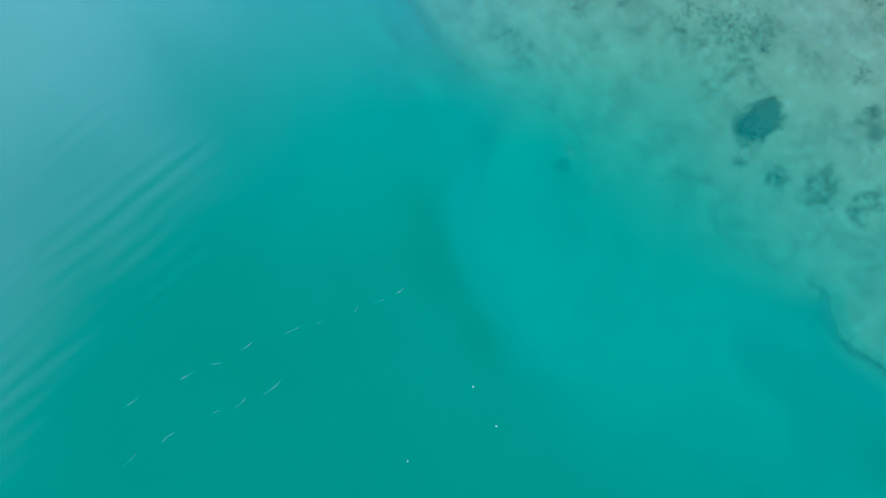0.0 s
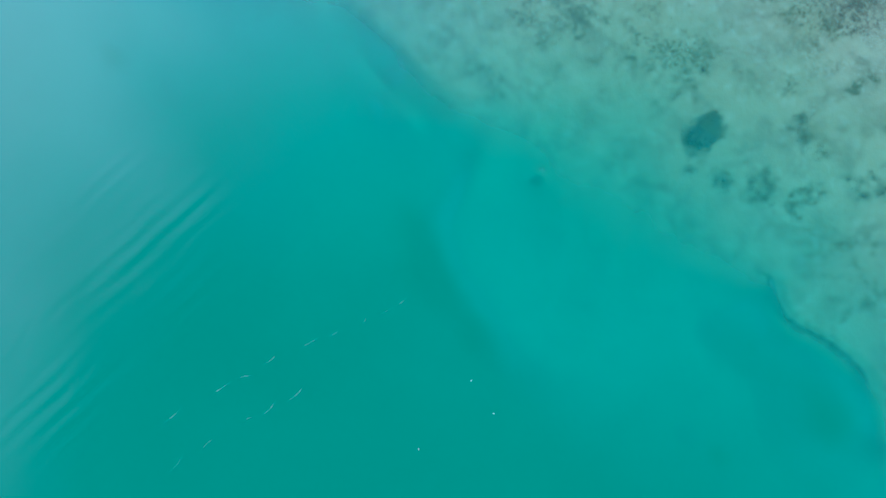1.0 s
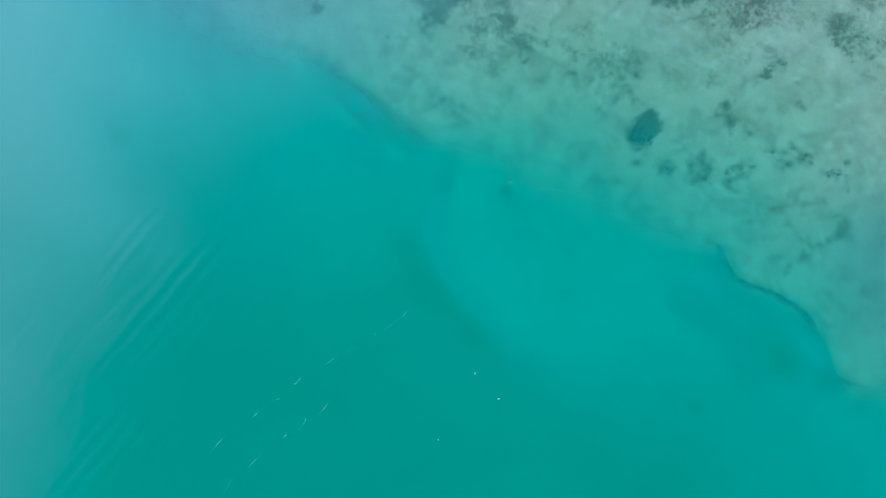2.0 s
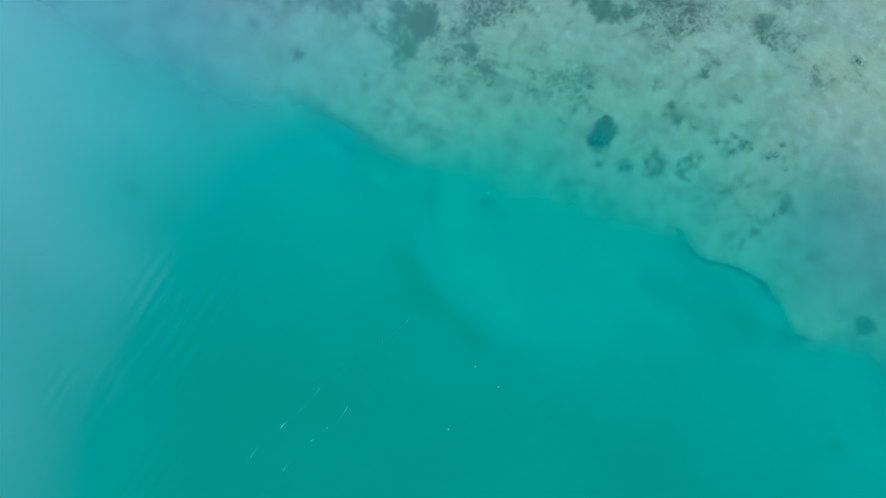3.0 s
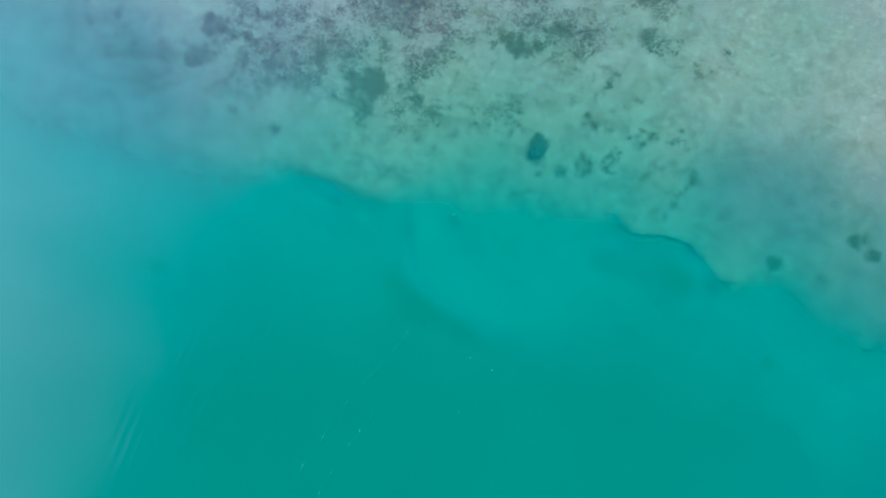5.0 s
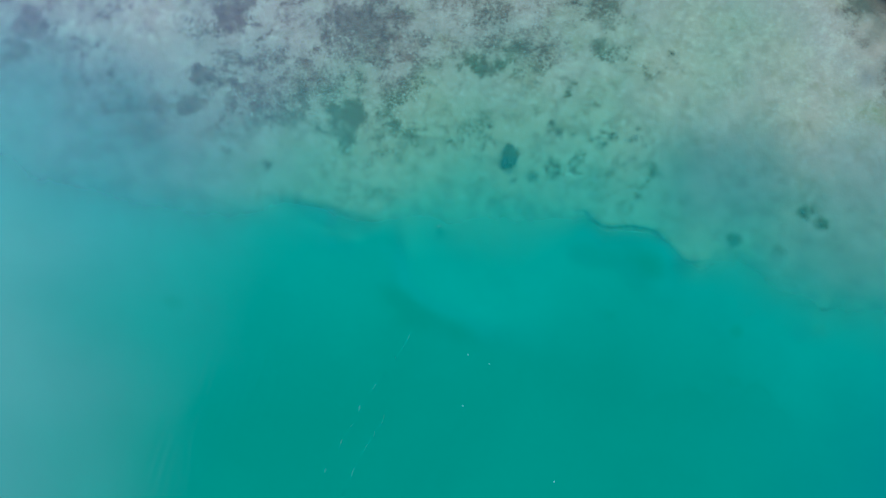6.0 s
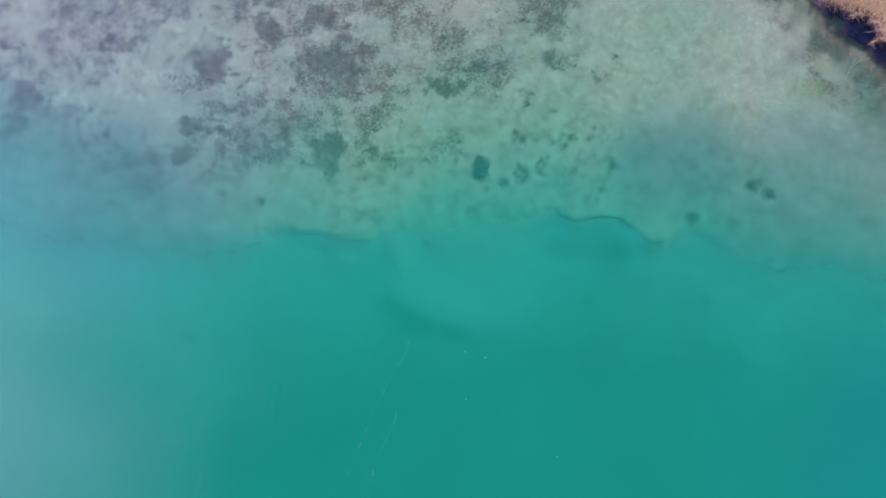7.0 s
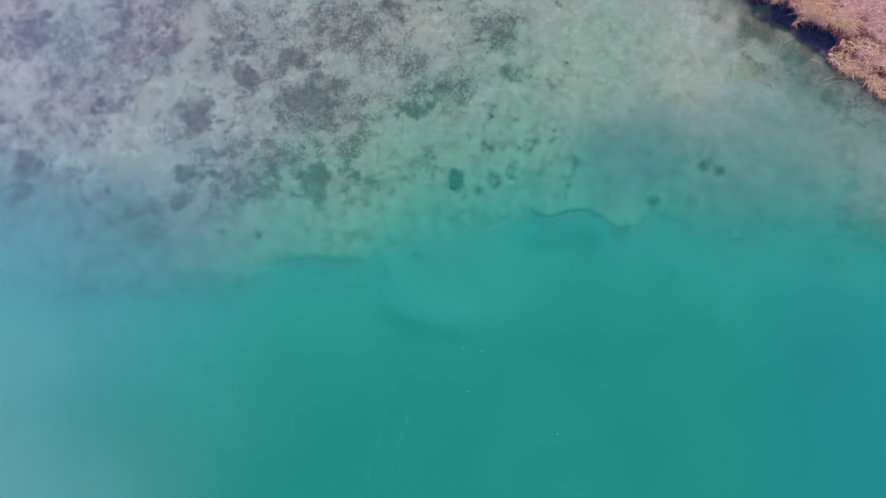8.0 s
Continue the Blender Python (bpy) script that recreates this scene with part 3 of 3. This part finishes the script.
def weed_clump(rng, spot, seed, thick, label):
    """A clump of weed: a low dark mound under a ragged fringe of fronds."""
    cx, cy, rx, ry = spot
    base = tagged(new("weed_clump"), label, "waterweed", "weed clumps on the shelf")
    base.location = (cx, cy, floor_at(cx, cy))
    mat = DARKWEED if thick > 0.7 else MEADOW
    roots = grown(rng, spot, 260 * thick if rx * ry > 0.4 else 120 * thick, 0.55 if rx * ry > 0.4 else 1.1, seed, 0.35, 0.05 if rx * ry > 0.4 else 0.34) - np.array(base.location)
    co, faces = blades(rng, roots, 5, (0.05, 0.15), (0.010, 0.024), (0.2, 1.2), 2, 0.6)
    fronds = tagged(new("fronds", strip_mesh("fronds", co, faces, mat)), kind="stuff")
    fronds.parent = base
    if thick < 0.7:
        return
    bm = bmesh.new()
    bmesh.ops.create_icosphere(bm, subdivisions=4, radius=1.0)
    k0 = 0.66 if rx * ry > 0.4 else 0.16
    for v in bm.verts:
        k = k0 * (1 + 0.55 * noise.noise(v.co * 2.0 + Vector((seed * 3.1, 0, 0))) + 0.45 * noise.noise(v.co * 6.0) + 0.3 * noise.noise(v.co * 14.0))
        v.co = Vector((v.co.x * rx * k, v.co.y * ry * k, v.co.z * 0.04 * k))
    me = bpy.data.meshes.new("mound")
    for f in bm.faces:
        f.smooth = True
    bm.to_mesh(me)
    bm.free()
    me.materials.append(mat)
    new("mound", me).parent = base


for k, spot in enumerate(CLUMPS):
    big = spot[2] * spot[3] > 0.4
    weed_clump(rng, spot, k, 1.0 if big else 0.71, "large dark round mound of bushy waterweed on the lake floor" if big else "small dark green waterweed clump on the lake floor")
for k, spot in enumerate(CLUMPS_THIN):
    weed_clump(rng, spot, k + 30, 0.5, "thin brownish waterweed clump on the lake floor")

for k, spot in enumerate(SPECKS):
    roots = grown(rng, spot, 30, 0.9, k, 0.5, 0.44)
    co, faces = blades(rng, roots, 5, (0.04, 0.12), (0.012, 0.03), (0.1, 0.8), 2, 0.4)
    tagged(new("algae_tufts", strip_mesh("algae_tufts", co, faces, OLIVE)), "scattered olive-brown algae tufts on pale sand", "algae", "speckled growth", "stuff")


# dark strands along the rim of the drop-off, added for its shaded face
x = rng.uniform(2.2, 10.6, 900)
lo, hi = np.full(900, 6.0), np.full(900, 12.0)
for _ in range(18):
    midway = (lo + hi) / 2
    above = from_edge(x, midway) > -0.12
    hi, lo = np.where(above, midway, hi), np.where(above, lo, midway)
keep = rng.uniform(0, 1, 900) < 0.22 * smooth(fbm(x, x * 0, 0.8, 3, 12), 0.15, 0.6) * (1 - smooth(np.abs(x - 6.3), 3.0, 4.3))
x, y = x[keep], ((lo + hi) / 2)[keep] + rng.normal(0, 0.04, keep.sum())
co, faces = blades(rng, np.c_[x, y, height(x, y)], 5, (0.04, 0.11), (0.015, 0.04), (0.1, 0.9), 2, 0.5)
tagged(new("rim_shade_strands", strip_mesh("rim_shade_strands", co, faces, MEADOW)), "thin dark strands along the rim of the drop-off, standing in for its shade", "algae", kind="stuff")

GREEN = mat_plant("bright_green_algae", (0.23, 0.24, 0.10), (0.30, 0.30, 0.15))
roots = grown(rng, (18.6, 20.4, 1.7, 0.95), 26, 0.9, 3, 0.6, 0.3)
co, faces = blades(rng, roots, 4, (0.08, 0.2), (0.03, 0.07), (0.0, 0.4), 2, 0.3)
tagged(new("algae_patch", strip_mesh("algae_patch", co, faces, GREEN)), "soft yellow-green algae patch in the shallows by the bank", "algae", kind="stuff")

# ---- bank ----
def reed_tussock(rng, label, mats, spread, length, many):
    """A tussock of dry reed: arching golden blades over a root mat coloured shadow-dark."""
    base = new("reed_tussock")
    tagged(base, label, "reed tussock", "reed tussocks on the bank")
    a = rng.uniform(0, 2 * np.pi, 40)
    r = spread * np.sqrt(rng.uniform(0, 1, 40))
    roots = np.c_[r * np.cos(a), r * np.sin(a), np.zeros(40)]
    for part_name, mat, count, tilt, droop in (("blade_fan", mats[0], many[0], (0.2, 0.9), 1.2), ("fallen_fan", mats[1], many[1], (0.0, 0.4), 0.6)):
        co, faces = blades(rng, roots, count, length, (0.010, 0.032), tilt, 5, droop, (0.0, 0.6 if part_name == "blade_fan" else 1.3), 1.0)
        tagged(new(part_name, strip_mesh(part_name, co, faces, mat)), kind="stuff").parent = base
    # root mound, its dark colour standing in for shade between the blades
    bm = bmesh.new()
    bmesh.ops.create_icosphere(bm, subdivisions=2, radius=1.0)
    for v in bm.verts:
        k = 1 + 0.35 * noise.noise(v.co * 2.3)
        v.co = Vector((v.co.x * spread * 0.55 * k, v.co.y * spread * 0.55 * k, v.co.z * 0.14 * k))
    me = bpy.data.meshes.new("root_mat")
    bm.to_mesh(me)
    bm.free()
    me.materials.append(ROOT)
    root = tagged(new("root_mat", me), "root mat, coloured shadow-dark between the blades")
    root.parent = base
    return base


KINDS = [
    reed_tussock(rng, "tall golden dry reed tussock arching over the water's edge", (REED, REED), 0.6, (0.6, 1.7), (3, 1)),
    reed_tussock(rng, "short curled golden dry reed tussock on the bank's edge", (REED, STRAW), 0.5, (0.3, 1.0), (2, 1)),
    reed_tussock(rng, "low matted pinkish dry grass tussock on the bank", (STRAW, STRAW), 0.6, (0.4, 0.9), (4, 3)),
]


def back_from_water(x, reach):
    """The first spot behind the waterline at x that lies so far inland and clear of the pockets."""
    y = float(np.interp(x, SX, SY)) - 1.5
    while True:
        at = np.array([[x, y], [x - 0.3, y - 0.8], [x + 0.5, y - 0.8], [x + 0.8, y - 1.2]])
        if inland(at[:1, 0], at[:1, 1])[0] > reach and pocket(at[:, 0], at[:, 1]).max() < 0.3:
            return y
        y += 0.1


spots = []
for i in range(21):
    x = 18.6 + i * 0.62 + rng.uniform(-0.2, 0.2)
    spots.append((x, back_from_water(x, rng.uniform(0.95, 1.4) if x < 25 else rng.uniform(0.4, 0.8)), 1 if x > 24.4 and i % 3 else 0))
for i in range(14):
    x = 22.8 + i * 0.62 + rng.uniform(-0.2, 0.2)
    spots.append((x, back_from_water(x, rng.uniform(1.9, 2.6)), rng.choice([0, 0, 1])))
for i in range(26):
    x = rng.uniform(18, 34)
    spots.append((x, back_from_water(x, rng.uniform(3.2, 7.5)), rng.choice([0, 2, 2, 2])))
used = set()
for x, y, k in spots:
    m = pose(x, y, floor_at(x, y) - 0.04, 0, 0, rng.normal(-50, 32))
    if k not in used:
        used.add(k)
        KINDS[k].matrix_basis = m
    else:
        copy_thing(KINDS[k], m)

n = 15000
x = rng.uniform(16, 36, n)
y = np.interp(x, SX, SY) + rng.uniform(0.1, 10, n)
ok = (inland(x, y) > 1.4) & (pocket(x, y) < 0.1) & (fbm(x, y, 0.9, 4, 87) < 0.32 + 0.06 * inland(x, y))
roots = np.c_[x[ok], y[ok], height(x[ok], y[ok]) + 0.01]
co, faces = blades(rng, roots, 2, (0.25, 0.8), (0.012, 0.034), (0.0, 0.35), 3, 0.5, (radians(-40), 1.0))
tagged(new("reed_litter", strip_mesh("reed_litter", co, faces, STRAW)), "flattened pinkish dry reed litter covering the bank", "dry grass", kind="stuff")


# loose strands that hang over the edge of the bank
n = 4200
x = rng.uniform(18.6, 31.5, n)
y = np.interp(x, SX, SY) + rng.uniform(-0.6, 4.2, n)
edge = inland(x, y)
ok = (edge > np.where(x < 24.8, 0.6, 0.15)) & (edge < 1.7) & (pocket(x, y) < 0.15) & (fbm(x, y, 0.7, 3, 89) > 0.44)
roots = np.c_[x[ok], y[ok], height(x[ok], y[ok]) + 0.03]
co, faces = blades(rng, roots, 3, (0.2, 0.9), (0.010, 0.028), (-0.1, 0.7), 5, 1.0, (radians(-95), 1.2), 1.6)
tagged(new("reed_fringe", strip_mesh("reed_fringe", co, faces, REED)), "tangled golden reed strands hanging over the bank's edge", "dry grass", kind="stuff")


# ---- traces on the water ----
def foam_trail(rng, line, label):
    """A broken line of thin foam left on the water."""
    base = new("foam_trail")
    tagged(base, label, "foam")
    pts = np.array(line, float)
    run = np.r_[0, np.cumsum(np.linalg.norm(np.diff(pts, axis=0), axis=1))]
    at = 0.2
    while at < run[-1] - 0.5:
        size = rng.uniform(0.4, 1.0)
        s = np.linspace(at, min(at + size, run[-1]), 7)
        x, y = np.interp(s, run, pts[:, 0]), np.interp(s, run, pts[:, 1])
        off = rng.normal(0, 0.06) + np.linspace(-0.12, 0.12, 7) ** 2 * 4 * rng.choice([-1, 1]) + np.linspace(-0.1, 0.1, 7) * rng.normal(0.6, 0.5)
        wide = 0.025 * np.sin(np.linspace(0.15, np.pi - 0.15, 7)) + 0.004
        co = [(a + o - w_, b + 0.15 * o, 0.006) for a, b, o, w_ in zip(x, y, off, wide)] + [(a + o + w_, b + 0.15 * o, 0.006) for a, b, o, w_ in zip(x, y, off, wide)]
        me = bpy.data.meshes.new("streak")
        me.from_pydata(co, [], [(i, i + 1, i + 8, i + 7) for i in range(6)])
        me.materials.append(FOAM)
        new("streak", me).parent = base
        at += size + rng.uniform(0.15, 1.1)
    return base


foam_trail(rng, [(-6.9, -0.6), (-7.5, -2.6), (-8.0, -3.9), (-8.5, -5.0), (-9.0, -6.6), (-9.3, -7.9), (-9.7, -9.2), (-10.0, -10.6), (-10.1, -11.8)], "long thin broken foam trail on the turquoise water")
foam_trail(rng, [(-7.0, -5.8), (-7.4, -7.2), (-7.8, -8.4), (-8.0, -9.6), (-8.3, -10.8), (-8.5, -12.0)], "short thin broken foam trail on the turquoise water")


# ---- loose stems in the shallows ----
def fallen_stem(rng, x, y, turn, size):
    """A bent reed stem lying in the shallows."""
    pts = [(size * (k / 6 - 0.5), 0.10 * size * math.sin(k / 6 * 3.0 + turn), 0.02 + 0.05 * math.sin(k / 6 * math.pi)) for k in range(7)]
    bm = bmesh.new()
    rings = []
    for k, (a, b, c) in enumerate(pts):
        r = 0.022 * (1 - 0.6 * k / 6)
        rings.append([bm.verts.new((a, b + r * math.cos(q * math.pi / 2), c + r * math.sin(q * math.pi / 2))) for q in range(4)])
    for a, b in zip(rings, rings[1:]):
        for q in range(4):
            bm.faces.new((a[q], a[(q + 1) % 4], b[(q + 1) % 4], b[q]))
    bm.faces.new(rings[0])
    bm.faces.new(rings[-1][::-1])
    bmesh.ops.recalc_face_normals(bm, faces=bm.faces)
    me = bpy.data.meshes.new("fallen_reed")
    bm.to_mesh(me)
    bm.free()
    me.materials.append(PALE)
    ob = tagged(new("fallen_reed", me), "pale bent dry reed stem lying in the shallows", "fallen reed", "fallen reeds by the bank")
    ob.matrix_world = pose(x, y, floor_at(x, y) + 0.02, 0, 0, turn * 57.3)


for x, y, turn, size in ((22.2, 22.75, 0.5, 1.3), (21.8, 22.55, 0.75, 1.0), (21.45, 22.5, 1.4, 1.7), (25.3, 19.6, 0.1, 1.6), (25.9, 19.3, -0.2, 1.3), (25.0, 19.2, 0.3, 0.9), (24.0, 21.0, -0.6, 0.8)):
    fallen_stem(rng, x, y, turn, size)


def floating_feather(x, y, turn):
    """A small curved white feather on the water."""
    bm = bmesh.new()
    rows = []
    for k in range(7):
        a = k / 6
        wide = 0.016 * math.sin(math.pi * min(1, 0.08 + a)) ** 0.7 + 0.001
        bend, lift = 0.02 * a * a, 0.004 + 0.012 * (2 * a - 1) ** 2
        rows.append([bm.verts.new((0.09 * a, bend + q * wide, lift + 0.004 * abs(q))) for q in (-1, 0, 1)])
    for a, b in zip(rows, rows[1:]):
        for q in (0, 1):
            bm.faces.new((a[q], a[q + 1], b[q + 1], b[q]))
    bmesh.ops.solidify(bm, geom=bm.faces[:], thickness=0.002)
    me = bpy.data.meshes.new("floating_feather")
    bm.to_mesh(me)
    bm.free()
    me.materials.append(FEATHER)
    ob = tagged(new("floating_feather", me), "tiny white feather floating on the turquoise water", "feather", "feathers on the water")
    ob.matrix_world = pose(x, y, 0.002, 0, 0, turn)


FEATHER, nodes_, shader = material("white_feather")
nodes_.feed(shader.inputs["Base Color"], nodes_.mix(nodes_.noise(place_of(nodes_), 90.0), (0.85, 0.85, 0.82), (0.6, 0.62, 0.6)))
shader.inputs["Roughness"].default_value = 0.7
for x, y, turn in ((-1.6, -1.38, 20), (-2.5, -4.35, 130), (-3.02, -1.18, 75), (4.1, -7.25, 250)):
    floating_feather(x, y, turn)
